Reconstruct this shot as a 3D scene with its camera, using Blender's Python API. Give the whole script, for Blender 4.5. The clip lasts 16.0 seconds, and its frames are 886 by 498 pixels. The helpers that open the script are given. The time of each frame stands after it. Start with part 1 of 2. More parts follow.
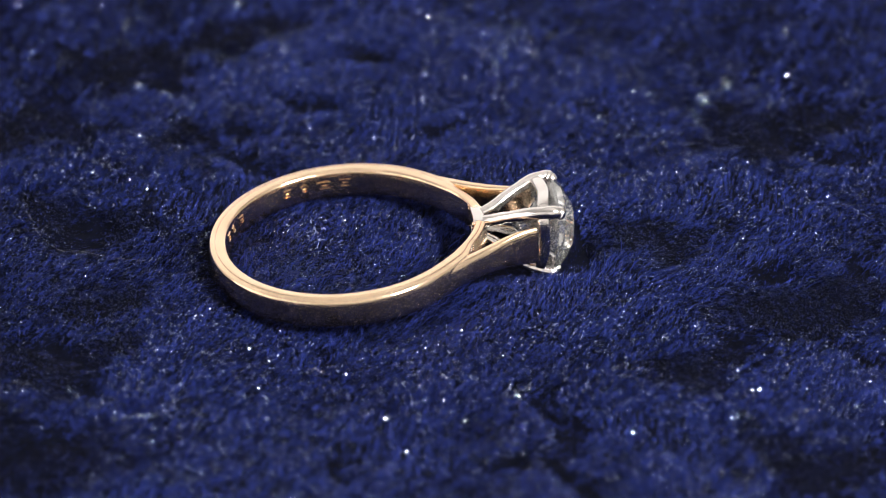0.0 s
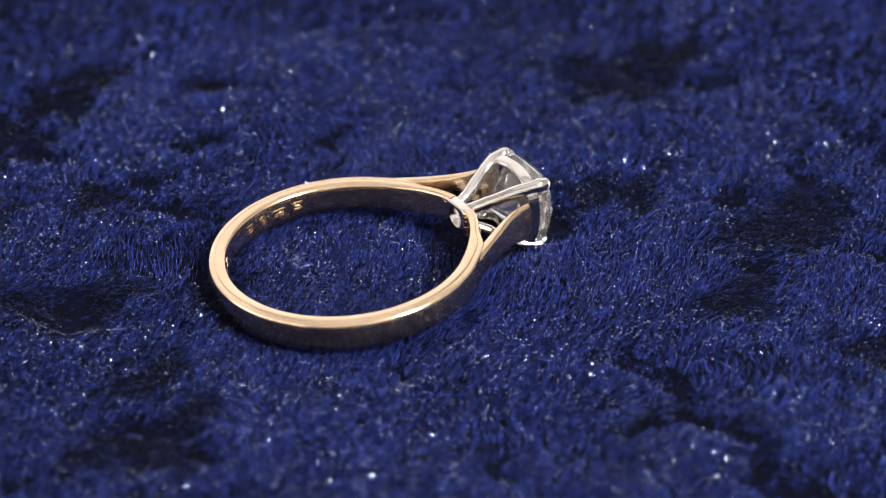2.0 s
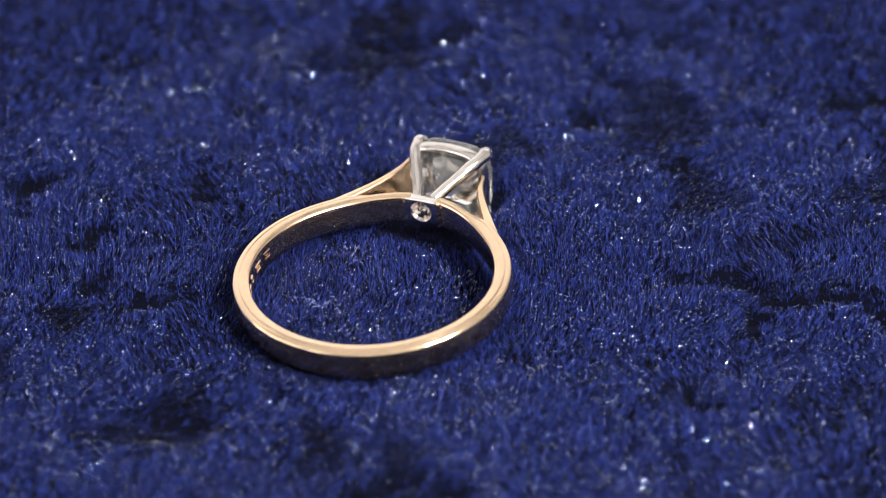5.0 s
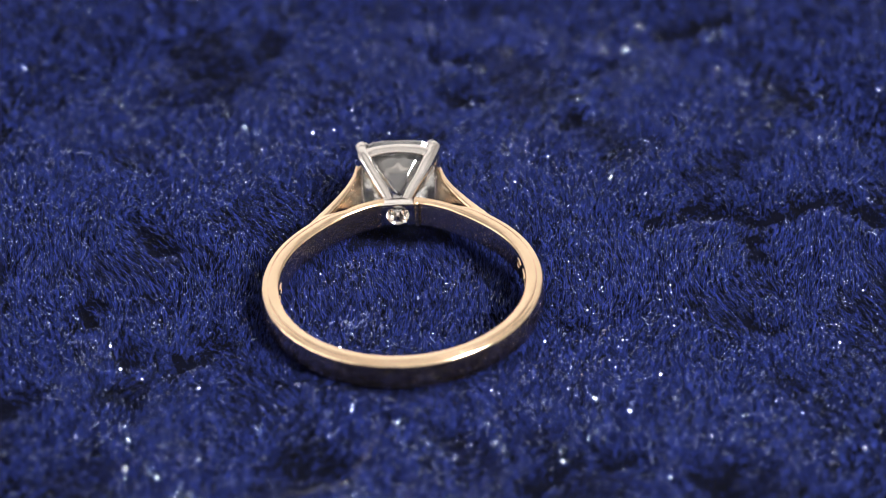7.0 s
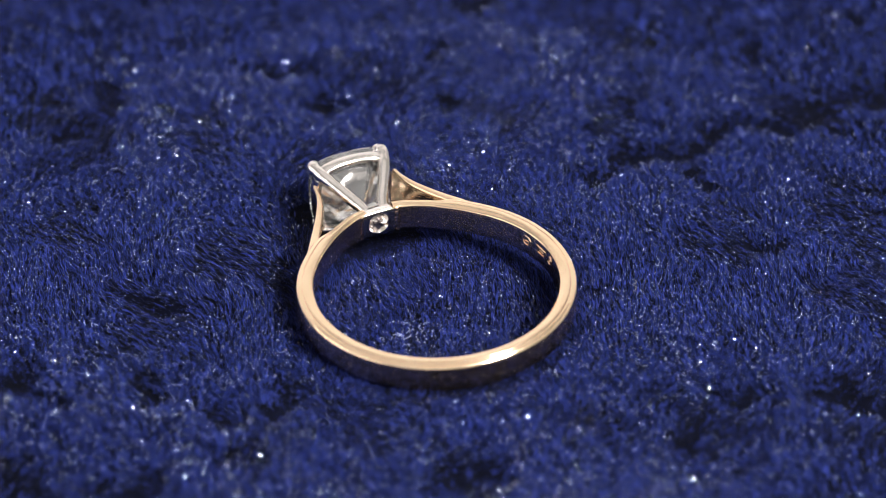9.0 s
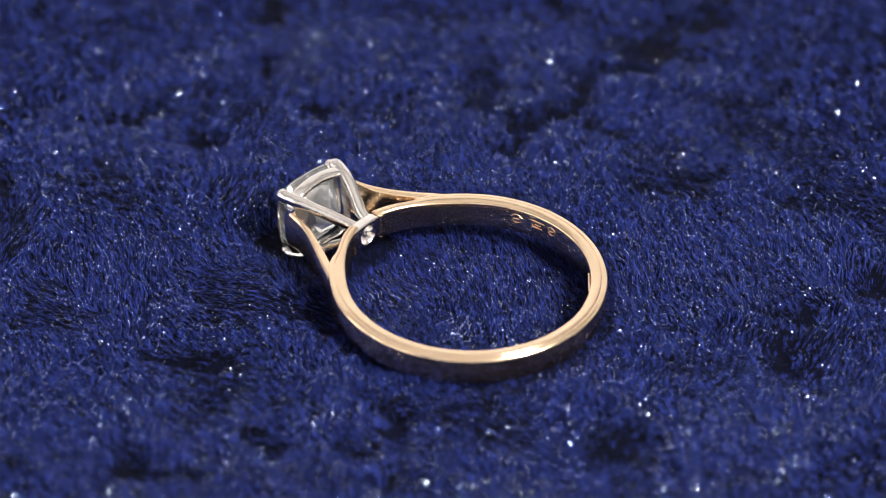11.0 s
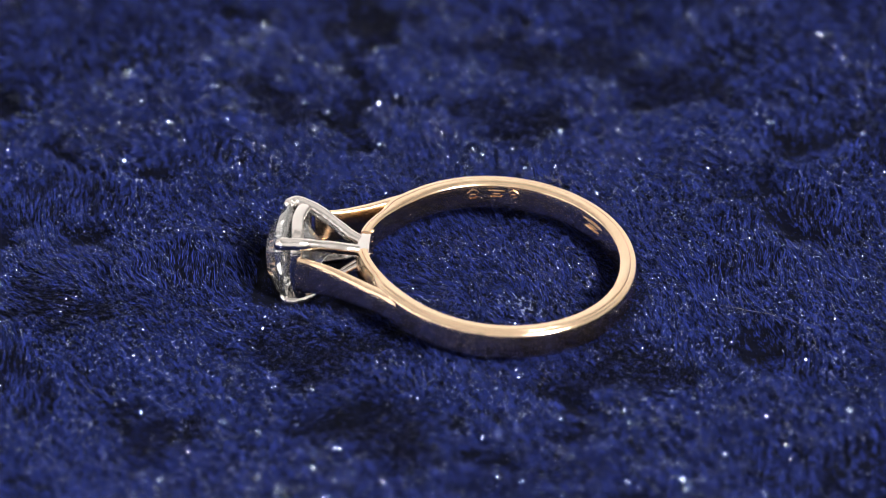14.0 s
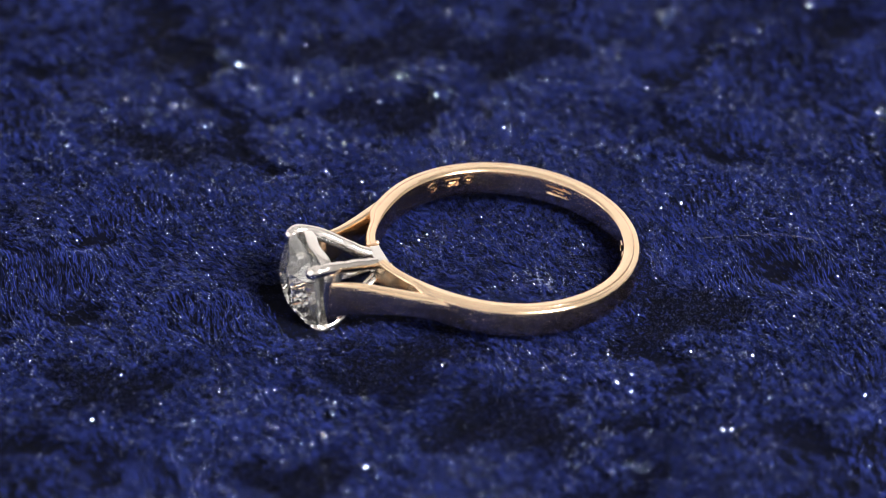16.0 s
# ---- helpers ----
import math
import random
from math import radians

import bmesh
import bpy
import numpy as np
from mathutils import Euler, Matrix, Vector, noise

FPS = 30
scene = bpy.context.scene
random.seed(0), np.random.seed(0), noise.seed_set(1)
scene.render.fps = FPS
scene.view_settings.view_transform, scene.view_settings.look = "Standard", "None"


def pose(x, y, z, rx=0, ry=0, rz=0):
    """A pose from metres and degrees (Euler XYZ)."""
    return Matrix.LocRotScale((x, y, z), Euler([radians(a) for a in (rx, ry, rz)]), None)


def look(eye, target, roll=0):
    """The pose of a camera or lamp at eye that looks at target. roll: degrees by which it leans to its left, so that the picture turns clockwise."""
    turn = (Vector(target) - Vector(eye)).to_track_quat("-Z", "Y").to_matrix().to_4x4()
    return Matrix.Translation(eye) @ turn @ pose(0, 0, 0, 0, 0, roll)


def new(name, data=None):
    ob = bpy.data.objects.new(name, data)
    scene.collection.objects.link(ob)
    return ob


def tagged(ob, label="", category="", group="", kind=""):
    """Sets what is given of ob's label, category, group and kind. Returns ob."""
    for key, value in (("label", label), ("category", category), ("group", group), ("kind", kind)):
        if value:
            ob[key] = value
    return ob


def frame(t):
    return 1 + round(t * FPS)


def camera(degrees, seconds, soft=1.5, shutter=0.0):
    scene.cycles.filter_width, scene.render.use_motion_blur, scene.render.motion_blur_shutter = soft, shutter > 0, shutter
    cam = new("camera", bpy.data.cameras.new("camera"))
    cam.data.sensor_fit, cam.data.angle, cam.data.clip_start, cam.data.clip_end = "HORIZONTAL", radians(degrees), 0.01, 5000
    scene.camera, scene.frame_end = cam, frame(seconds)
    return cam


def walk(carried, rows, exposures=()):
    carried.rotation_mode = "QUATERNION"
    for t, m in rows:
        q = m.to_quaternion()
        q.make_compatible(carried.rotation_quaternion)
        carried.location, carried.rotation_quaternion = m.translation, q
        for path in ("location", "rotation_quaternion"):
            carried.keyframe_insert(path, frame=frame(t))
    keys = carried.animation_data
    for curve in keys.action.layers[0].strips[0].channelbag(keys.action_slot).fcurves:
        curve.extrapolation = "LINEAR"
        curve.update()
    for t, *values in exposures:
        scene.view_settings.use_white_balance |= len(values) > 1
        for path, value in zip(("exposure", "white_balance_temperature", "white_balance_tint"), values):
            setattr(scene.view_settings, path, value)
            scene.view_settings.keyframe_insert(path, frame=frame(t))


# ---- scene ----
# A ring lies on a velvet-covered turntable, which turns once in about half a minute before a fixed camera.
MM = 0.001
OMEGA = 12.0951          # degrees a second
ELEV = radians(32.343)
EYE = Vector((0.0014356, 0, 0)) + 0.00075 * Vector((0, math.sin(ELEV), math.cos(ELEV))) + 0.270015 * Vector((0, -math.cos(ELEV), math.sin(ELEV)))
AIM = EYE + Vector((0, math.cos(ELEV), -math.sin(ELEV)))

cam = camera(14.0, 16.0, soft=0.65)
cam.data.dof.use_dof = True
cam.data.dof.focus_distance = 0.2697
cam.data.dof.aperture_fstop = 28.0
cam.data.dof.aperture_blades = 0
walk(cam, [(0, look(EYE, AIM)), (16, look(EYE, AIM))], exposures=[(0, -0.2), (16, -0.2)])

# ---- light ----
world = bpy.data.worlds.new("room_air")
world.use_nodes = True
world.node_tree.nodes["Background"].inputs[0].default_value = (0.5, 0.55, 0.65, 1)
world.node_tree.nodes["Background"].inputs[1].default_value = 0.02
scene.world = world


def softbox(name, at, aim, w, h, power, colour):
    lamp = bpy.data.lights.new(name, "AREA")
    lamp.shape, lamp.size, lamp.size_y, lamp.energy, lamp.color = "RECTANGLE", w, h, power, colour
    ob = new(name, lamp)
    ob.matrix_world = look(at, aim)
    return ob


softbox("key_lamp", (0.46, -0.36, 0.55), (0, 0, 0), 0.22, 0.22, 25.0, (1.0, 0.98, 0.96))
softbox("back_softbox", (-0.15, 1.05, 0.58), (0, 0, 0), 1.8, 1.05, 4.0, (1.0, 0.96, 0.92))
# Side, ceiling and front lamps are unseen fills added to brighten stone and metal.
softbox("side_fill", (-1.1, -0.42, 0.36), (0, 0, 0), 1.6, 0.85, 7.0, (1.0, 0.97, 0.94))
softbox("overhead_fill", (0.0, 0.1, 1.4), (0, 0, 0), 1.3, 1.3, 2.2, (1.0, 0.97, 0.94))
softbox("front_fill", (0.1, -1.2, 0.62), (0, 0, 0), 1.6, 1.0, 3.0, (1.0, 0.97, 0.94))


# ---- materials ----
def material(name, rough=0.5, metal=0.0, colour=(0.5, 0.5, 0.5)):
    m = bpy.data.materials.new(name)
    m.use_nodes = True
    b = m.node_tree.nodes["Principled BSDF"]
    b.inputs["Base Color"].default_value = (*colour, 1)
    b.inputs["Roughness"].default_value = rough
    b.inputs["Metallic"].default_value = metal
    return m, m.node_tree.nodes, m.node_tree.links, b


def noise_node(nodes, links, scale, detail=4.0, stretch=(1, 1, 1)):
    co = nodes.new("ShaderNodeTexCoord")
    mp = nodes.new("ShaderNodeMapping")
    mp.inputs["Scale"].default_value = stretch
    links.new(co.outputs["Object"], mp.inputs["Vector"])
    n = nodes.new("ShaderNodeTexNoise")
    n.inputs["Scale"].default_value = scale
    n.inputs["Detail"].default_value = detail
    links.new(mp.outputs["Vector"], n.inputs["Vector"])
    return n


def ramp(nodes, links, source, a, b, lo=0.3, hi=0.7):
    r = nodes.new("ShaderNodeValToRGB")
    r.color_ramp.elements[0].position, r.color_ramp.elements[0].color = lo, (*a, 1)
    r.color_ramp.elements[1].position, r.color_ramp.elements[1].color = hi, (*b, 1)
    links.new(source, r.inputs["Fac"])
    return r


def bump(nodes, links, source, bsdf, strength, distance):
    n = nodes.new("ShaderNodeBump")
    n.inputs["Strength"].default_value, n.inputs["Distance"].default_value = strength, distance
    links.new(source, n.inputs["Height"])
    links.new(n.outputs["Normal"], bsdf.inputs["Normal"])


def metal_material(name, a, b, rough_lo, rough_hi, scratch):
    m, nodes, links, bsdf = material(name, metal=1.0)
    grain = noise_node(nodes, links, 260.0, 5.0)
    col = ramp(nodes, links, grain.outputs["Fac"], a, b)
    links.new(col.outputs["Color"], bsdf.inputs["Base Color"])
    wear = noise_node(nodes, links, 900.0, 6.0, (1, 1, 5))
    rough = nodes.new("ShaderNodeMapRange")
    rough.inputs["To Min"].default_value, rough.inputs["To Max"].default_value = rough_lo, rough_hi
    links.new(wear.outputs["Fac"], rough.inputs["Value"])
    links.new(rough.outputs["Result"], bsdf.inputs["Roughness"])
    fine = noise_node(nodes, links, 2500.0, 4.0, (0.35, 0.35, 3.0))
    bump(nodes, links, fine.outputs["Fac"], bsdf, scratch, 0.00003)
    return m


GOLD = metal_material("polished_yellow_gold", (0.85, 0.63, 0.425), (0.915, 0.70, 0.50), 0.06, 0.24, 0.8)
PLATINUM = metal_material("polished_platinum", (0.72, 0.675, 0.655), (0.83, 0.79, 0.77), 0.05, 0.22, 0.9)

DIAMOND, _n, _l, _b = material("cut_diamond", rough=0.0, colour=(1.0, 1.0, 1.0))
_b.inputs["Transmission Weight"].default_value = 0.95
_b.inputs["IOR"].default_value = 2.417

PILE, _n, _l, _b = material("blue_velvet_pile", rough=0.33)
_g = _n.new("ShaderNodeNewGeometry")
_r = ramp(_n, _l, _g.outputs["Random Per Island"], (0.0003, 0.0005, 0.0028), (0.0405, 0.062, 0.318), 0.56, 1.0)
_l.new(_r.outputs["Color"], _b.inputs["Base Color"])
_b.inputs["Specular IOR Level"].default_value = 0.035
_b.inputs["Specular Tint"].default_value = (0.66, 0.76, 1.0, 1)

# Near-black backing colour stands in for shade deep in the pile.
SHADE_BACKING, _n, _l, _b = material("shade_black_backing", rough=0.85)
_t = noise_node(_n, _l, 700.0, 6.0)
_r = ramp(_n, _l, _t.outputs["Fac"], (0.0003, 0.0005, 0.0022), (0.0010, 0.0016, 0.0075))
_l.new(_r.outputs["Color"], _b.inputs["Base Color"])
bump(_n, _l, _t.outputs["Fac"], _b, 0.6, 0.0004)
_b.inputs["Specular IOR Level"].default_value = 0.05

# Bright metal for beads that imitate highlights on the fibres.
FLECK, _n, _l, _b = material("glint_bead", rough=0.25, metal=1.0, colour=(0.78, 0.87, 1.0))
_b.inputs["Specular IOR Level"].default_value = 1.0
# Pale colour for the tufts, painting glints seen in the pile.
GLINT_FIBRE, _n, _l, _b = material("pale_glint_fibre", rough=0.35, colour=(0.55, 0.62, 0.85))
HAIR, _n, _l, _b = material("pale_hair", rough=0.4, colour=(0.42, 0.39, 0.36))

WALL, _n, _l, _b = material("white_paint", rough=0.8)
_t = noise_node(_n, _l, 6.0)
_r = ramp(_n, _l, _t.outputs["Fac"], (0.82, 0.81, 0.80), (0.87, 0.86, 0.85))
_l.new(_r.outputs["Color"], _b.inputs["Base Color"])
# Unseen table and floor, made pale to bounce light into stone and metal.
TABLE, _n, _l, _b = material("pale_bounce_top", rough=0.5)
_t = noise_node(_n, _l, 12.0, 5.0, (1, 12, 1))
_r = ramp(_n, _l, _t.outputs["Fac"], (0.58, 0.55, 0.52), (0.66, 0.63, 0.60))
_l.new(_r.outputs["Color"], _b.inputs["Base Color"])


# ---- mesh helpers ----
def part(name, bm, mat, parent=None, label="", smooth=True, sharp=None):
    """Links a bmesh as one mesh object, under a thing or a part."""
    bmesh.ops.recalc_face_normals(bm, faces=bm.faces)
    for f in bm.faces:
        f.smooth = smooth
    if sharp is not None:
        for e in bm.edges:
            if len(e.link_faces) == 2 and e.calc_face_angle(0) > radians(sharp):
                e.smooth = False
    me = bpy.data.meshes.new(name)
    bm.to_mesh(me)
    bm.free()
    me.materials.append(mat)
    ob = new(name, me)
    ob.parent = parent
    return tagged(ob, label) if label else ob


def loft(bm, loops, closed=False, caps=True):
    """Skins rings of points, each of the same count."""
    rows = [[bm.verts.new(p) for p in loop] for loop in loops]
    n = len(rows[0])
    for i in range(len(rows) if closed else len(rows) - 1):
        a, b = rows[i], rows[(i + 1) % len(rows)]
        for k in range(n):
            bm.faces.new((a[k], a[(k + 1) % n], b[(k + 1) % n], b[k]))
    if caps and not closed:
        bm.faces.new(rows[0])
        bm.faces.new(rows[-1])
    return rows


def rounded(a, b, power, count):
    """Points of a rounded rectangle of half sizes a and b."""
    pts = []
    for k in range(count):
        w = 2 * math.pi * (k + 0.5) / count
        c, s = math.cos(w), math.sin(w)
        pts.append((a * math.copysign(abs(c) ** (2 / power), c), b * math.copysign(abs(s) ** (2 / power), s)))
    return pts


def tube(bm, path, radii, count=12):
    """A round wire along a path, with domed ends."""
    path = [Vector(p) for p in path]
    loops = []
    last = len(path) - 1
    for i, p in enumerate(path):
        d = (path[min(i + 1, last)] - path[max(i - 1, 0)]).normalized()
        side = d.orthogonal().normalized() if i == 0 else (side - d * side.dot(d)).normalized()
        up = d.cross(side)
        ring = lambda q, r: [q + r * (math.cos(2 * math.pi * k / count) * side + math.sin(2 * math.pi * k / count) * up) for k in range(count)]
        if i == 0:
            loops += [ring(p - d * radii[0] * h, radii[0] * w) for h, w in ((0.95, 0.25), (0.6, 0.8))]
        loops.append(ring(p, radii[i]))
        if i == last:
            loops += [ring(p + d * radii[i] * h, radii[i] * w) for h, w in ((0.5, 0.87), (0.85, 0.5), (0.98, 0.15))]
    loft(bm, loops)


def spline(points, steps):
    """A Catmull-Rom curve through points of any dimension."""
    pts = np.array(points, float)
    pts = np.vstack([2 * pts[0] - pts[1], pts, 2 * pts[-1] - pts[-2]])
    out = []
    for i in range(1, len(pts) - 2):
        p0, p1, p2, p3 = pts[i - 1:i + 3]
        for k in range(steps):
            t = k / steps
            out.append(0.5 * (2 * p1 + (p2 - p0) * t + (2 * p0 - 5 * p1 + 4 * p2 - p3) * t * t + (3 * p1 - p0 - 3 * p2 + p3) * t ** 3))
    out.append(pts[-2])
    return np.array(out)


# ---- the unseen room, closed around the table, pale to bounce light ----
def room():
    def slab(name, x0, x1, y0, y1, z0, z1, mat, label):
        bm = bmesh.new()
        loft(bm, [[(x0, y0, z), (x1, y0, z), (x1, y1, z), (x0, y1, z)] for z in (z0, z1)])
        tagged(part(name, bm, mat, smooth=False), label, kind="structure")
    slab("floor", -1.6, 1.6, -1.6, 1.6, -0.86, -0.76, TABLE, "unseen pale floor below the table, bounces light")
    slab("wall_north", -1.6, 1.6, 1.6, 1.7, -0.76, 1.7, WALL, "plain white painted wall")
    slab("wall_south", -1.6, 1.6, -1.7, -1.6, -0.76, 1.7, WALL, "plain white painted wall")
    slab("wall_east", 1.6, 1.7, -1.6, 1.6, -0.76, 1.7, WALL, "plain white painted wall")
    slab("wall_west", -1.7, -1.6, -1.6, 1.6, -0.76, 1.7, WALL, "plain white painted wall")
    slab("ceiling", -1.6, 1.6, -1.6, 1.6, 1.7, 1.8, WALL, "plain white painted ceiling")
    slab("table_top", -0.6, 0.6, -0.45, 0.45, -0.76, -0.020, TABLE, "unseen pale table under the turntable, bounces light into the stone")


room()

# ---- velvet ----
# Crushed places of the pile, kept dark from every side by the shade-black backing: x, y and radius in millimetres.
CRUSHED = [
    (-14.0, 15.0, 1.9), (9.0, -17.5, 1.6), (9.5, -20.5, 1.9), (10.0, -24.5, 1.6), (10.8, -28.5, 1.6), (10.8, -32.5, 2.0), (11.8, -37.0, 2.4), (13, -44, 3.0),
    (6.1, -25.4, 1.5), (31.6, 16.3, 2.3), (28.7, 19.8, 2.2), (33.1, 2.0, 1.9), (26.3, -1.1, 1.5), (23.4, -9.6, 1.3), (30.4, -10.6, 1.6), (-26.5, 5.2, 2.3),
    (-14.0, 19.2, 1.6), (-6.2, 31.2, 2.1), (-27.0, -11.5, 2.0), (-23.6, -15.9, 1.6), (-27.3, -23.5, 2.4), (9.6, -23.4, 1.4), (22.9, -36.1, 2.0), (-20.5, 28.7, 2.2),
    (-5.3, -26.7, 1.2), (1.7, 20.6, 1.2), (-10.2, 24.0, 1.6), (39.2, -19.5, 2.2), (-8.1, -12.4, 1.0), (-43, -28, 2.4)]
CRUSHED = [c for c in CRUSHED if math.hypot(c[0] + 5.6, c[1] - 1.1) > 11.5 + c[2]]
# Places where the nap is brushed another way: x, y, radius, and the way in radians.
BRUSHED = [
    (17.1, 3.7, 4.5, -1.57), (20, -13.1, 4.0, -1.57), (28.3, -5.7, 6.0, -1.5), (27, 20, 6.0, -1.6), (-27, -13, 5.5, -1.57), (-28, -24, 6.0, -1.57), (-27, 6, 5.0, -1.6), (-31, 20, 5.0, -1.57), (26, -26, 5.0, -1.5),
    (-3.1, -23.2, 5.0, 1.34), (16.5, -21.6, 4.0, 1.34), (-17, 10.5, 5.0, 1.3), (5, 12.2, 5.5, 1.34), (-1.2, 21, 5.5, 1.34), (26, 10.5, 4.5, 1.34), (-9, -33, 4.5, 1.34), (-15, -30, 5.0, 1.4), (14, 24, 4.5, 1.3),
    (-24.3, 30.7, 4.5, -1.57), (-15.7, 35.5, 4.0, -1.57), (-18.9, 19.3, 3.2, -1.57), (-23.7, -5.7, 3.2, -1.57), (-2.7, -33.9, 4.5, 1.34), (11.6, -36.3, 3.5, 1.34)]
RING_AT = np.array((-5.9513, 1.0107, 1.8727))       # centre of the band's upper edge, millimetres
HEAD_TURN = radians(7.0)


def crushed(x, y):
    """How flat the pile lies, 0 to 1, at points in millimetres."""
    wx = x + 0.9 * np.sin(0.7 * y + 0.7) + 0.4 * np.sin(1.9 * y + 1.1 * x) + 0.22 * np.sin(4.3 * x + 3.1 * y)
    wy = y + 0.9 * np.sin(0.6 * x + 1.9) + 0.4 * np.sin(1.7 * x - 1.3 * y) + 0.22 * np.sin(4.9 * y - 2.7 * x)
    w = np.zeros_like(x)
    for k, (cx, cy, r) in enumerate(CRUSHED):
        a = 2.4 * k if abs(cx - 10.5) > 3 or cy > -15 else 1.6
        u, v = (wx - cx) * math.cos(a) + (wy - cy) * math.sin(a), (wy - cy) * math.cos(a) - (wx - cx) * math.sin(a)
        d = np.hypot(u / 1.45, v / 0.72) / r
        w = np.maximum(w, np.clip((1.75 - d) / 1.6, 0, 1))
    return w * w * (3 - 2 * w)


def brushed(x, y):
    """How far the nap follows a brushed place, 0 to 1, and the way it lies there."""
    wx = x + 1.5 * np.sin(0.8 * y) + 0.9 * np.sin(1.9 * x + y) + 0.35 * np.sin(5.1 * x - 3.7 * y)
    wy = y + 1.3 * np.sin(0.7 * x + 1.0) + 0.8 * np.sin(1.7 * y - x) + 0.35 * np.sin(4.7 * y + 4.1 * x)
    most, way = np.zeros_like(x), np.zeros_like(x)
    for cx, cy, r, goal in BRUSHED:
        w = np.clip((1.15 - np.hypot((wx - cx) / 1.3, (wy - cy) / 0.82) / r) / 0.65, 0, 1)
        way = np.where(w > most, goal, way)
        most = np.maximum(most, w)
    return most * most * (3 - 2 * most), way


def swell(x, y, k):
    """Slow, uneven field about -1 to 1."""
    return (np.sin(0.131 * k * x + 0.083 * k * y + 0.4) + np.sin(-0.097 * k * x + 0.171 * k * y + 2.1) + 0.7 * np.sin(0.263 * k * x - 0.211 * k * y + 4.0) + 0.5 * np.sin(0.41 * k * x + 0.37 * k * y + 1.0)) / 2.6


def ground(x, y):
    """Height of the woven backing, millimetres."""
    r = np.hypot(x - RING_AT[0], y - RING_AT[1])
    hx, hy = x - RING_AT[0] - 15 * math.cos(HEAD_TURN), y - RING_AT[1] - 15 * math.sin(HEAD_TURN)
    sunk = np.clip((15.0 - r) / 5.0, 0, 1)
    sunk = sunk * sunk * (3 - 2 * sunk)
    dip = np.clip((6.8 - np.hypot(hx, hy)) / 4.0, 0, 1)
    free = -0.85 + 0.45 * swell(x, y, 1.0) - 0.65 * crushed(x, y)
    flat = -1.22 + 0.06 * swell(x, y, 3.0) - 0.6 * crushed(x, y)
    return free * (1 - sunk) + sunk * flat - 0.75 * dip * dip * (3 - 2 * dip)


def mesh_of(name, verts, faces, mat, parent=None):
    me = bpy.data.meshes.new(name)
    me.from_pydata(verts, [], faces)
    me.materials.append(mat)
    ob = new(name, me)
    ob.parent = parent
    return ob


def velvet():
    cloth = tagged(new("velvet_cloth"), "dark blue crushed velvet laid over a round turntable", "cloth")
    # backing: a disc of rings and spokes with a turned-down rim
    radii = [0.0] + [0.7 * k for k in range(1, 92)] + [70, 80, 95, 110, 117, 119.5, 120]
    spokes = 360
    verts, faces = [(0, 0, float(ground(np.zeros(1), np.zeros(1))[0]) * MM)], []
    w = np.arange(spokes) * 2 * np.pi / spokes
    for i, r in enumerate(radii[1:]):
        x, y = r * np.cos(w), r * np.sin(w)
        z = ground(x, y)
        if r > 118:
            z = z - (0.6 if r < 120 else 18.5)
        verts += list(zip(x * MM, y * MM, z * MM))
        for k in range(spokes):
            a, b = 1 + i * spokes + k, 1 + i * spokes + (k + 1) % spokes
            faces.append((0, a, b) if i == 0 else (a - spokes, a, b, b - spokes))
    back = mesh_of("backing", verts, faces, SHADE_BACKING, cloth)
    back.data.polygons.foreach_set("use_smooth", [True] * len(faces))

    # pile: tapered, bent fibres in three stretches of falling density
    rng = np.random.default_rng(5)
    xs, ys, ws = [], [], []
    for r0, r1, density, width in ((0, 38, 108, 0.026), (38, 63, 34, 0.046), (63, 112, 2.5, 0.2)):
        n = int(math.pi * (r1 * r1 - r0 * r0) * density)
        r, a = np.sqrt(rng.uniform(r0 * r0, r1 * r1, n)), rng.uniform(0, 2 * np.pi, n)
        xs.append(r * np.cos(a)), ys.append(r * np.sin(a)), ws.append(np.full(n, width))
    x, y, wd = np.concatenate(xs), np.concatenate(ys), np.concatenate(ws)
    # Fibres thinned so the shade-black backing darkens crushed and brushed places.
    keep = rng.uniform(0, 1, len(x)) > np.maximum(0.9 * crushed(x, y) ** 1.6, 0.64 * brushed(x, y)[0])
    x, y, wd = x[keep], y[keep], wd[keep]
    n = len(x)
    flat = crushed(x, y)
    # fibres hold together in small tufts that share a lean
    cells = rng.normal(0, 1, (4, 4096))
    tuft_of = lambda size, skew: (np.floor((x + skew * y) / size).astype(np.int64) * 131 + np.floor((y - skew * x) / size).astype(np.int64) * 977) % 4096
    small, large = tuft_of(0.34, 0.37), tuft_of(0.9, -0.21)
    way = 0.1 + 0.55 * swell(x, y, 0.9) + 0.45 * swell(y, x, 3.0) + 0.3 * swell(x + 7, y, 7.5)
    w, goal = brushed(x, y)
    way = way + 0.97 * w * (goal - way)
    order = 1 - 0.62 * w
    way = way + (0.28 * cells[0][small] + 0.2 * cells[1][large] + rng.normal(0, 0.52, n)) * order + 0.9 * flat
    lean = np.clip(np.radians(60) - 0.07 * order + (0.14 * swell(x + 40, y - 17, 2.2) + 0.15 * cells[2][small] + 0.12 * cells[3][large] + rng.normal(0, 0.21, n)) * order, 0.1, 1.32) * (1 - flat) + flat * (1.05 + rng.normal(0, 0.15, n))
    length = (0.76 + rng.normal(0, 0.17, n) + 0.13 * cells[1][small] + 0.14 * swell(y + 9, x, 5.5)) * (1 - 0.55 * flat) * np.where(wd > 0.1, 1.5, 1.0)
    # under the ring the pile is pressed short
    px, py = x - RING_AT[0], y - RING_AT[1]
    lx, ly = px * math.cos(HEAD_TURN) + py * math.sin(HEAD_TURN), -px * math.sin(HEAD_TURN) + py * math.cos(HEAD_TURN)
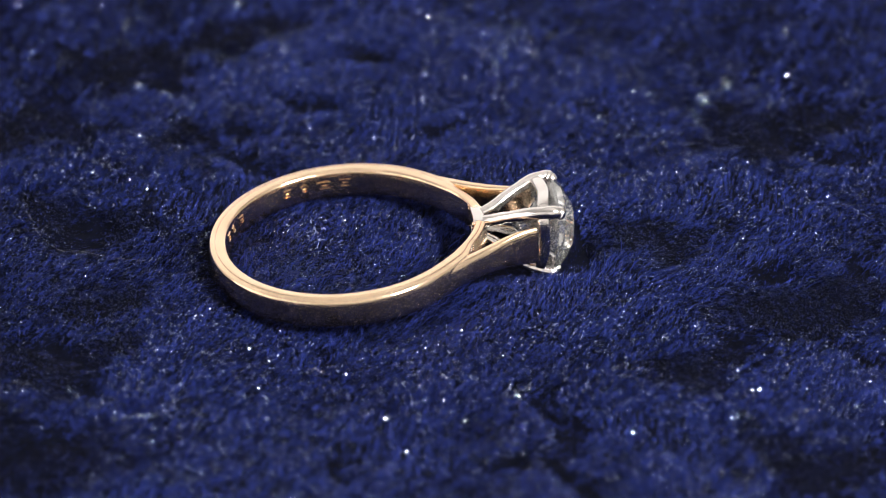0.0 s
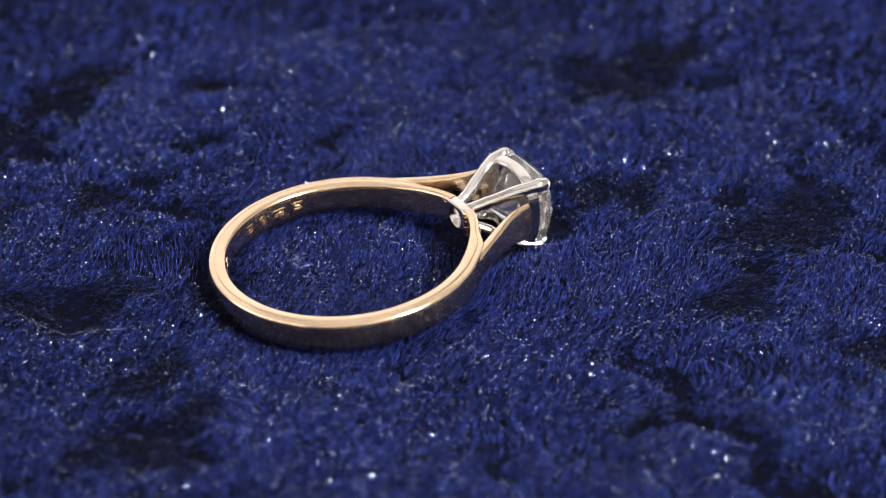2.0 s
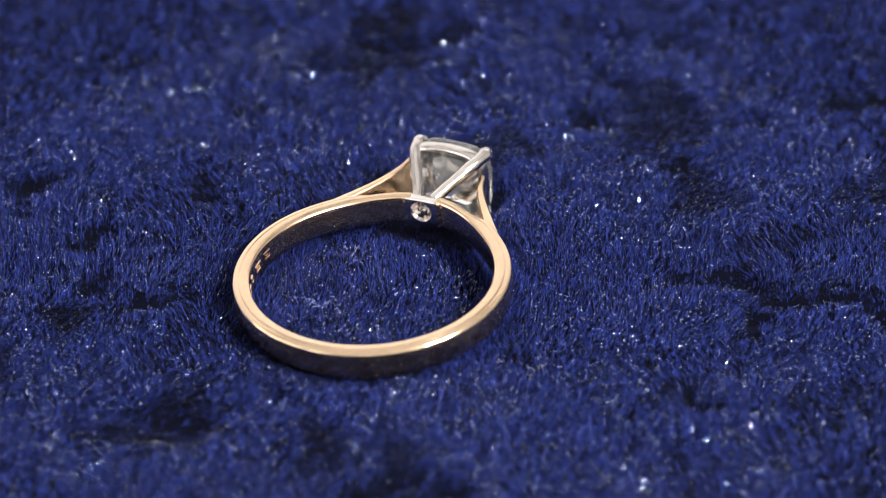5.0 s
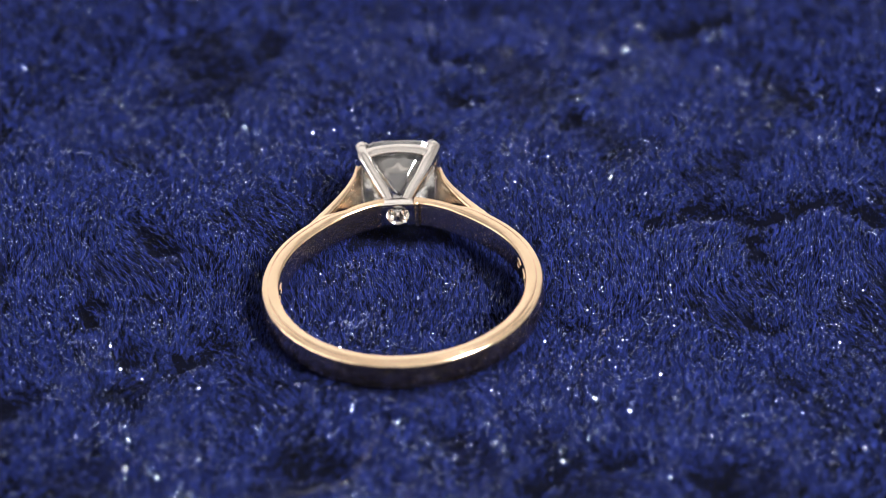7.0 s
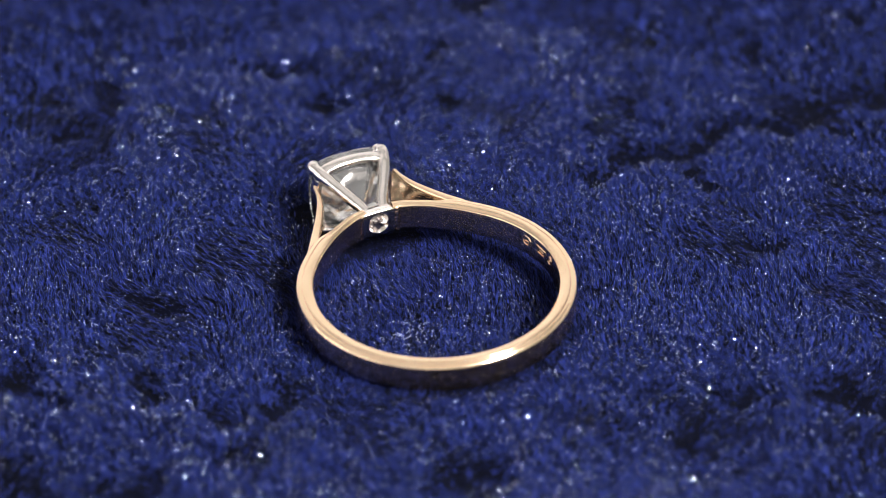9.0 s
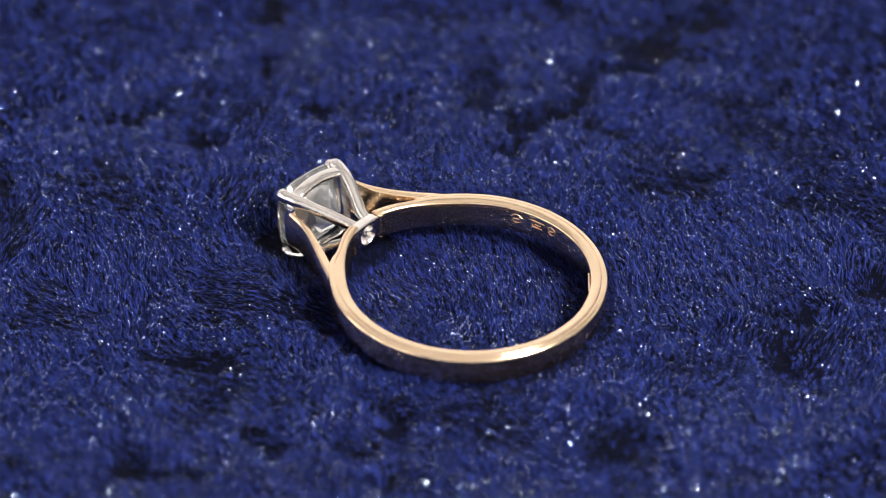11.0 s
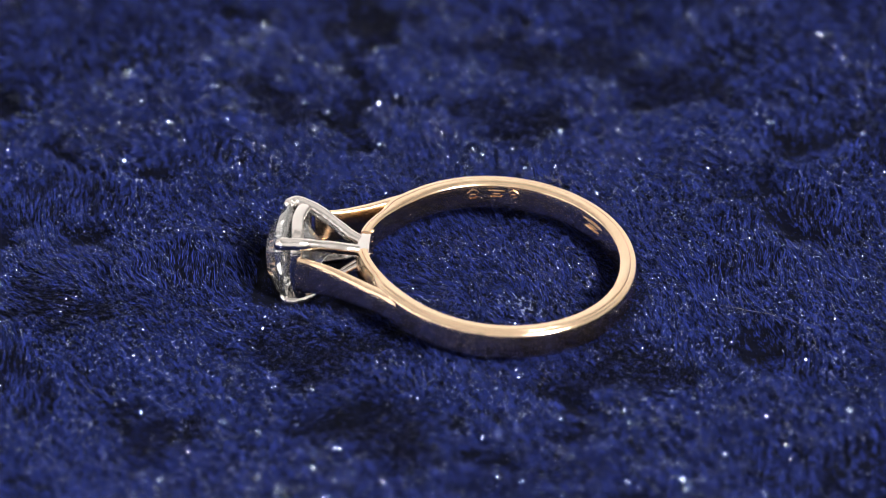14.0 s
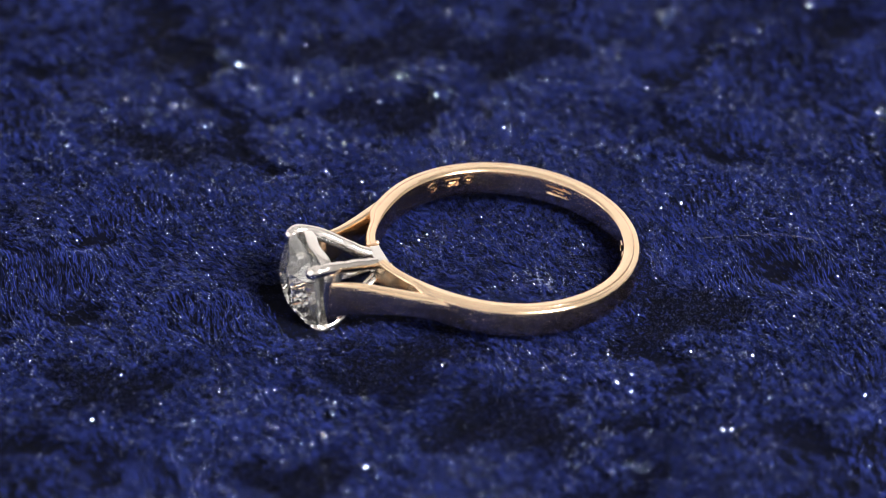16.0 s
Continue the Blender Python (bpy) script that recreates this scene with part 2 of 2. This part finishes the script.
    band = np.clip(1 - np.maximum(np.abs(np.hypot(px, py) - 9.68) - 0.9, 0) / 0.9, 0, 1)
    head = np.clip(1 - np.maximum(np.maximum(np.abs(lx - 13.5) - 4.0, np.abs(ly) - 3.2), 0) / 0.9, 0, 1)
    pressed = np.maximum(band, head)
    z = ground(x, y) - 0.05
    room_up = np.where(head > 0.3, 0.15, np.clip(-0.5 + 0.0646 * lx - z, 0.12, 3.0) / np.cos(np.clip(lean, 0, 1.2)))
    length = np.where(pressed > 0.3, np.minimum(length, room_up), length)
    inside = np.hypot(px, py) < 9
    length = np.where(inside, length * 0.95, length)
    d = np.stack([np.sin(lean) * np.cos(way), np.sin(lean) * np.sin(way), np.cos(lean)], 1)
    spin = way + np.pi / 2 + rng.normal(0, 1.0, n)
    s = np.stack([np.cos(spin), np.sin(spin), 0.35 * rng.normal(0, 1, n)], 1) * (wd * rng.uniform(0.7, 1.3, n) * 0.5)[:, None]
    root = np.stack([x, y, z], 1)
    mid = root + (d * 0.55 + np.array((0, 0, 0.10))) * length[:, None]
    tip = root + d * length[:, None]
    tip[:, 2] -= 0.08 * length
    v = np.stack([root - s, root + s, mid + s * 0.85, mid - s * 0.85, tip], 1).reshape(-1, 3) * MM
    base = np.arange(n)[:, None] * 5
    quads, tris = base + np.array((0, 1, 2, 3)), base + np.array((3, 2, 4))
    me = bpy.data.meshes.new("velvet_nap")
    me.vertices.add(5 * n)
    me.vertices.foreach_set("co", v.astype(np.float32).ravel())
    me.loops.add(7 * n)
    me.loops.foreach_set("vertex_index", np.concatenate([quads, tris], 1).astype(np.int32).ravel())
    me.polygons.add(2 * n)
    me.polygons.foreach_set("loop_start", (np.arange(n)[:, None] * 7 + np.array((0, 4))).astype(np.int32).ravel())
    me.update(calc_edges=True)
    me.materials.append(PILE)
    pile = tagged(new("velvet_nap", me), "dark blue velvet pile with crushed patches", kind="stuff")
    pile.parent = cloth

    # metal beads added at fibre tips, in place of the pile's own glints
    free = np.nonzero((np.hypot(x, y) < 60) & (pressed < 0.2) & (flat < 0.5))[0]
    pick = rng.choice(free, 112000, replace=False)
    m = len(pick)
    axis = d[pick] + rng.normal(0, 0.3, (m, 3))
    axis /= np.linalg.norm(axis, axis=1)[:, None]
    side = np.cross(axis, rng.normal(0, 1, (m, 3)))
    side /= np.linalg.norm(side, axis=1)[:, None]
    other = np.cross(axis, side)
    size = 0.0115 + 0.029 * rng.uniform(0, 1, m) ** 4.0
    tall = size * rng.uniform(1.0, 2.0, m)
    place = tip[pick] + np.array((0, 0, 0.03))
    bead = ((1, 0, -0.6), (-0.5, 0.87, -0.6), (-0.5, -0.87, -0.6), (0, 0, 1))
    v = np.stack([place + u * size[:, None] * side + w * size[:, None] * other + h * tall[:, None] * axis for u, w, h in bead], 1)
    faces = (np.arange(m)[:, None, None] * 4 + np.array(((0, 1, 3), (1, 2, 3), (2, 0, 3), (2, 1, 0)))).reshape(-1, 3)
    ends = mesh_of("glint_beads", (v.reshape(-1, 3) * MM).tolist(), faces.tolist(), FLECK, cloth)
    tagged(ends, "tiny metal beads standing in for glints on the fibres", kind="stuff")
    return cloth


CLOTH = velvet()


# ---- the ring ----
# Its own space: millimetres, x from the band's centre to the stone, z along the finger, 0 at the band's upper edge.
def scaled(bm, m=None):
    if m is not None:
        bmesh.ops.transform(bm, matrix=m, verts=bm.verts)
    bmesh.ops.scale(bm, vec=(MM, MM, MM), verts=bm.verts)
    return bm


BAND_IN, BAND_OUT, BAND_Z, BAND_HALF = 9.03, 10.30, -1.05, 1.07


def oval(a):
    """Stretch of the band along x: nearly round, drawn out towards the head."""
    off = abs((math.degrees(a) + 180) % 360 - 180)
    return 0.986 + 0.098 * (1 - ease(4, 50, off))


def ease(a, b, v):
    t = min(max((v - a) / (b - a), 0), 1)
    return t * t * (3 - 2 * t)


def band_profile(half):
    """Section of the band: a nearly flat, softly ridged edge above and below, a domed outside and a plain inside."""
    pts = []
    flat, corner = 0.78, 0.22
    def edge(u):
        groove = 0.05 * math.exp(-((u - 0.31) / 0.075) ** 2)
        return BAND_HALF - 0.02 + 0.11 * (1 - (abs(u + 0.1) / 0.9) ** 1.7) - groove
    steps = [flat - 2 * flat * k / 20 for k in range(21)]
    for k in range(4):                                   # outer upper corner
        w = radians(10 + 80 * k / 4)
        pts.append((half * (flat + corner * math.cos(w)), BAND_HALF - 0.2 + 0.2 * math.sin(w)))
    pts += [(half * u, edge(u)) for u in steps]
    for k in range(4):                                   # inner upper corner
        w = radians(100 + 80 * k / 4)
        pts.append((half * (-flat + corner * math.cos(w)), BAND_HALF - 0.2 + 0.2 * math.sin(w)))
    pts += [(-half, 0.4), (-half, 0.0), (-half, -0.4)]
    pts += [(u, -v) for u, v in reversed(pts[:29])]
    pts += [(half, -0.6), (half, -0.3), (half, 0.0), (half, 0.3), (half, 0.6)]
    return pts


def band_mesh():
    bm = bmesh.new()
    loops = []
    for k in range(221):
        a = radians(7.0 + 346.0 * k / 220)
        off = min(math.degrees(a), 360 - math.degrees(a))
        outer = BAND_OUT - 0.55 * (1 - ease(24, 36, off))
        half = (outer - BAND_IN) / 2
        loop = []
        for u, v in band_profile(half):
            bulge = 0.09 * max(1 - (v / BAND_HALF) ** 2, 0)
            r = (outer + BAND_IN) / 2 + u + (bulge if u > 0 else -0.25 * bulge)
            loop.append((r * math.cos(a) * oval(a), r * math.sin(a), BAND_Z + v))
        loops.append(loop)
    loft(bm, loops)
    return scaled(bm)


def shoulder_mesh(side):
    """The outer strap that leaves the band and runs up to the head."""
    outer = spline([(5.6, 8.38), (6.7, 7.68), (7.95, 6.84), (9.5, 5.85), (11.0, 4.9), (12.4, 4.1), (13.7, 3.55), (14.8, 3.3)] if side > 0 else [(5.6, 8.38), (6.7, 7.68), (7.95, 6.84), (9.45, 5.8), (10.8, 4.9), (12.0, 4.15), (13.1, 3.65), (14.1, 3.4)], 8)
    bm = bmesh.new()
    loops = []
    n = len(outer) - 1
    for i, (x, y) in enumerate(outer):
        t = i / n
        dx, dy = outer[min(i + 1, n)] - outer[max(i - 1, 0)]
        ln = math.hypot(dx, dy)
        nx, ny = dy / ln, -dx / ln          # towards the head's axis
        thick = 1.0 - 0.5 * t
        half = BAND_HALF - 0.08 + 0.52 * ease(0.4, 1.0, t)
        zc = BAND_Z - 0.37 * ease(0.3, 1.0, t)
        loop = []
        for u, v in rounded(thick / 2, half, 4.0, 20):
            s = thick / 2 + u - 0.08 * (1 - (v / half) ** 2) * (1 if u < 0 else 0)
            loop.append((x + nx * s, y + ny * s, zc + v))
        loops.append([(p[0], p[1] * side, p[2]) for p in loop])
    loft(bm, loops)
    return scaled(bm)


HEAD = Matrix.Translation((10.42, 0.13, -1.02)) @ Euler((0, radians(6.6), radians(-2.0))).to_matrix().to_4x4()


def collar_mesh():
    """The white piece let into the band under the head, drilled through."""
    bm = bmesh.new()
    outer = rounded(1.38, 1.07, 7.0, 40)
    def rim(x, scale):
        return [(x - 0.055 * u * u, u * scale, v * scale) for u, v in outer]
    def hole(x, r):
        return [(x, r * math.cos(2 * math.pi * (k + 0.5) / 40), r * math.sin(2 * math.pi * (k + 0.5) / 40)) for k in range(40)]
    loft(bm, [rim(-0.05, 0.95), rim(0.0, 1), rim(0.65, 1.0), rim(0.85, 0.9), hole(0.85, 0.45), hole(0.1, 0.7), hole(-0.02, 0.78), hole(-0.12, 0.86), hole(-0.10, 0.96)], closed=True)
    return scaled(bm, Matrix.Translation((9.72, 0.15, -1.03)))


def seam_mesh(y, radius):
    """A lumpy run of solder where the band meets the collar."""
    rng = np.random.default_rng(21)
    bm = bmesh.new()
    path = [(9.72 - 0.055 * y * y + rng.normal(0, 0.012), y + rng.normal(0, 0.03), -0.05 - 1.95 * k / 16) for k in range(17)]
    tube(bm, path, [radius * (1 + abs(rng.normal(0, 0.3))) for _ in path], 10)
    return scaled(bm)


def prong_mesh(sy, sz):
    bm = bmesh.new()
    path = spline([(0.0, 0.66, 0.66), (0.9, 1.02, 1.0), (2.4, 1.86, 1.78), (3.8, 2.52, 2.36), (4.7, 2.76, 2.54), (5.1, 2.76, 2.54), (5.35, 2.62, 2.40)], 4)
    rng = np.random.default_rng(int(31 + 2 * sy + sz))
    radii = [(0.45 + 0.07 * min(i / (len(path) - 6), 1.0)) * (1 + 0.05 * math.sin(0.9 * i + 2 * sy + sz) + 0.025 * rng.normal()) for i in range(len(path))]
    path = [Vector(p) + Vector((0, rng.normal(0, 0.012), rng.normal(0, 0.012))) for p in path]
    tube(bm, [(x, y * sy, z * sz) for x, y, z in path], radii, 14)
    return scaled(bm, HEAD)


def cushion(half_y, half_z, a, power=4.0):
    """A point at angle a on a square with bowed sides and rounded corners."""
    c, d = math.cos(a), math.sin(a)
    r = (abs(c / half_y) ** power + abs(d / half_z) ** power) ** (-1 / power)
    return r * c, r * d


def gallery_mesh():
    """The rail that runs round under the stone from claw to claw."""
    bm = bmesh.new()
    loops = []
    for k in range(72):
        a = 2 * math.pi * k / 72
        loop = []
        for u, v in rounded(0.44, 0.24, 3.5, 12):
            y, z = cushion(2.98 + v + 0.2 * u, 2.80 + v + 0.2 * u, a)
            loop.append((4.25 + u + 0.12 * math.cos(4 * a), y, z))
        loops.append(loop)
    loft(bm, loops, closed=True)
    return scaled(bm, HEAD)


def stone_mesh(girdle=5.3, half_y=3.2, half_z=3.02):
    """An old cushion cut: table, crown, girdle, pavilion and small culet."""
    bm = bmesh.new()
    def row(x, scale, count, shift, power):
        for k in range(count):
            y, z = cushion(half_y, half_z, 2 * math.pi * (k + shift) / count, power)
            bm.verts.new((girdle + x, scale * y, scale * z))
    row(1.42, 0.52, 8, 0.5, 2.2)
    row(0.98, 0.77, 8, 0.0, 2.3)
    row(0.56, 0.91, 16, 0.5, 3.0)
    row(0.07, 1.0, 32, 0.0, 3.8)
    row(-0.07, 1.0, 32, 0.0, 3.8)
    row(-1.0, 0.74, 16, 0.5, 2.7)
    row(-1.95, 0.44, 8, 0.0, 2.2)
    row(-3.05, 0.05, 8, 0.5, 2.0)
    bmesh.ops.convex_hull(bm, input=bm.verts)
    bmesh.ops.dissolve_limit(bm, angle_limit=radians(1.0), verts=bm.verts, edges=bm.edges)
    return scaled(bm, HEAD)


def hallmark_mesh(turn, z, w, h, sides):
    """A small struck mark inside the band, as a plain raised outline with a bar."""
    bm = bmesh.new()
    def at(u, v, lift):
        a = radians(turn) + u / BAND_IN
        r = BAND_IN - 0.02 - lift
        return (r * math.cos(a) * oval(a), r * math.sin(a), z + v)
    ring = [(w / 2 * math.cos(2 * math.pi * (k + 0.5) / sides) / math.cos(math.pi / sides), h / 2 * math.sin(2 * math.pi * (k + 0.5) / sides) / math.cos(math.pi / sides)) for k in range(sides)]
    rows = [[bm.verts.new(at(u * s, v * s, lift)) for u, v in ring] for s, lift in ((1.0, -0.03), (0.94, 0.05), (0.7, 0.05), (0.64, -0.01))]
    for a, b in zip(rows, rows[1:]):
        for k in range(sides):
            bm.faces.new((a[k], a[(k + 1) % sides], b[(k + 1) % sides], b[k]))
    bm.faces.new(rows[-1])
    bar = [[bm.verts.new(at(u * w * 0.22, v * h * 0.07 - 0.05 * h, lift)) for u, v in ((-1, -1), (1, -1), (1, 1), (-1, 1))] for lift in (-0.02, 0.05)]
    for k in range(4):
        bm.faces.new((bar[0][k], bar[0][(k + 1) % 4], bar[1][(k + 1) % 4], bar[1][k]))
    bm.faces.new(bar[1])
    return scaled(bm)


NORMAL = Vector((-0.0722, 0.0309, 1)).normalized()
HEADWAY = Vector((math.cos(HEAD_TURN), math.sin(HEAD_TURN), 0))
HEADWAY = (HEADWAY - NORMAL * HEADWAY.dot(NORMAL)).normalized()
RING_POSE = Matrix.Translation(Vector(RING_AT) * MM) @ Matrix((HEADWAY, NORMAL.cross(HEADWAY), NORMAL)).transposed().to_4x4()


def ring():
    thing = tagged(new("ring"), "yellow gold solitaire ring with white claws, lying on blue velvet", "ring")
    band = part("band", band_mesh(), GOLD, thing, "polished yellow gold band", sharp=40)
    for turn, z, w, h, sides in ((114.5, -0.95, 0.66, 0.7, 4), (105, -0.95, 0.66, 0.7, 6), (95, -1.0, 1.1, 0.66, 4), (84.5, -0.95, 0.9, 0.66, 4), (147, -0.8, 0.66, 0.7, 4), (156, -0.8, 0.66, 0.7, 6), (164, -0.8, 0.66, 0.7, 4),
                                 (-74, -0.85, 0.95, 0.9, 8), (-85.5, -0.8, 1.3, 0.66, 4), (-94, -0.75, 0.8, 0.75, 6), (-140, -0.85, 2.3, 0.66, 4)):
        part("hallmark", hallmark_mesh(turn, z, w, h, sides), GOLD, band, smooth=False)
    for side in (1, -1):
        part("shoulder", shoulder_mesh(side), GOLD, thing, "split gold shoulder", sharp=50)
    part("collar", collar_mesh(), PLATINUM, thing, "white metal collar with a drilled hole", sharp=40)
    for y, radius in ((-1.38, 0.17), (1.55, 0.09)):
        part("solder_seam", seam_mesh(y, radius), GOLD, thing, "rough gold solder seam")
    for sy in (1, -1):
        for sz in (1, -1):
            part("claw", prong_mesh(sy, sz), PLATINUM, thing, "tapered white metal claw")
    part("gallery", gallery_mesh(), PLATINUM, thing, "white metal gallery rail", sharp=50)
    part("stone", stone_mesh(), DIAMOND, thing, "clear cushion-cut diamond with many facets", smooth=False)
    return thing


RING = ring()


# ---- stray fibres on the cloth, and pale tufts put in for glints ----
def stray(name, points, radius, label):
    pts = spline([(x, y) for x, y in points], 8)
    lift = ground(pts[:, 0], pts[:, 1]) + 0.62
    bm = bmesh.new()
    tube(bm, [(x, y, z) for (x, y), z in zip(pts, lift)], [radius] * len(pts), 6)
    return tagged(part(name, scaled(bm), HAIR), label, "hair")


STRAYS = [
    stray("stray_hair", [(-30.2, 6.7), (-29.4, 4.3), (-27.7, 2.3), (-25.5, 1.8), (-23.1, 1.2), (-21.0, 0.9)], 0.004, "long pale stray hair on the velvet"),
    stray("lint_thread", [(-8.3, -13.6), (-8.0, -14.0), (-7.6, -13.8), (-7.4, -14.2), (-7.0, -14.2)], 0.008, "short curled white lint thread on the velvet"),
]


def tuft(at, spread, count, seed):
    """A loose knot of pale fibres, put in for a glinting spot of pile."""
    rng = np.random.default_rng(seed)
    bm = bmesh.new()
    for _ in range(count):
        x, y = at[0] + rng.normal(0, spread), at[1] + rng.normal(0, spread * 1.4)
        a, ln = rng.uniform(0, 6.28), rng.uniform(0.12, 0.4)
        z = float(ground(np.array([x]), np.array([y]))[0]) + rng.uniform(0.45, 0.8)
        path = [(x + ln * k / 4 * math.cos(a + 0.07 * k), y + ln * k / 4 * math.sin(a + 0.07 * k), z + 0.06 * k * rng.uniform(-0.5, 1.2)) for k in range(5)]
        tube(bm, path, [0.007] * 5, 5)
    return tagged(part("glint_tuft", scaled(bm), GLINT_FIBRE), "small pale tuft of fibres standing in for velvet glints", "lint", "lint on the cloth")


STRAYS += [tuft((-8.6, 4.8), 0.5, 20, 3), tuft((-7.6, 3.6), 0.55, 12, 4), tuft((-0.8, 5.3), 0.5, 12, 6)]


# ---- what moves: the turntable carries cloth, ring and strays round ----
def motions():
    for thing, start in [(CLOTH, Matrix.Identity(4)), (RING, RING_POSE)] + [(s, Matrix.Identity(4)) for s in STRAYS]:
        walk(thing, [(k * 0.5, pose(0, 0, 0, 0, 0, OMEGA * k * 0.5) @ start) for k in range(33)])


motions()
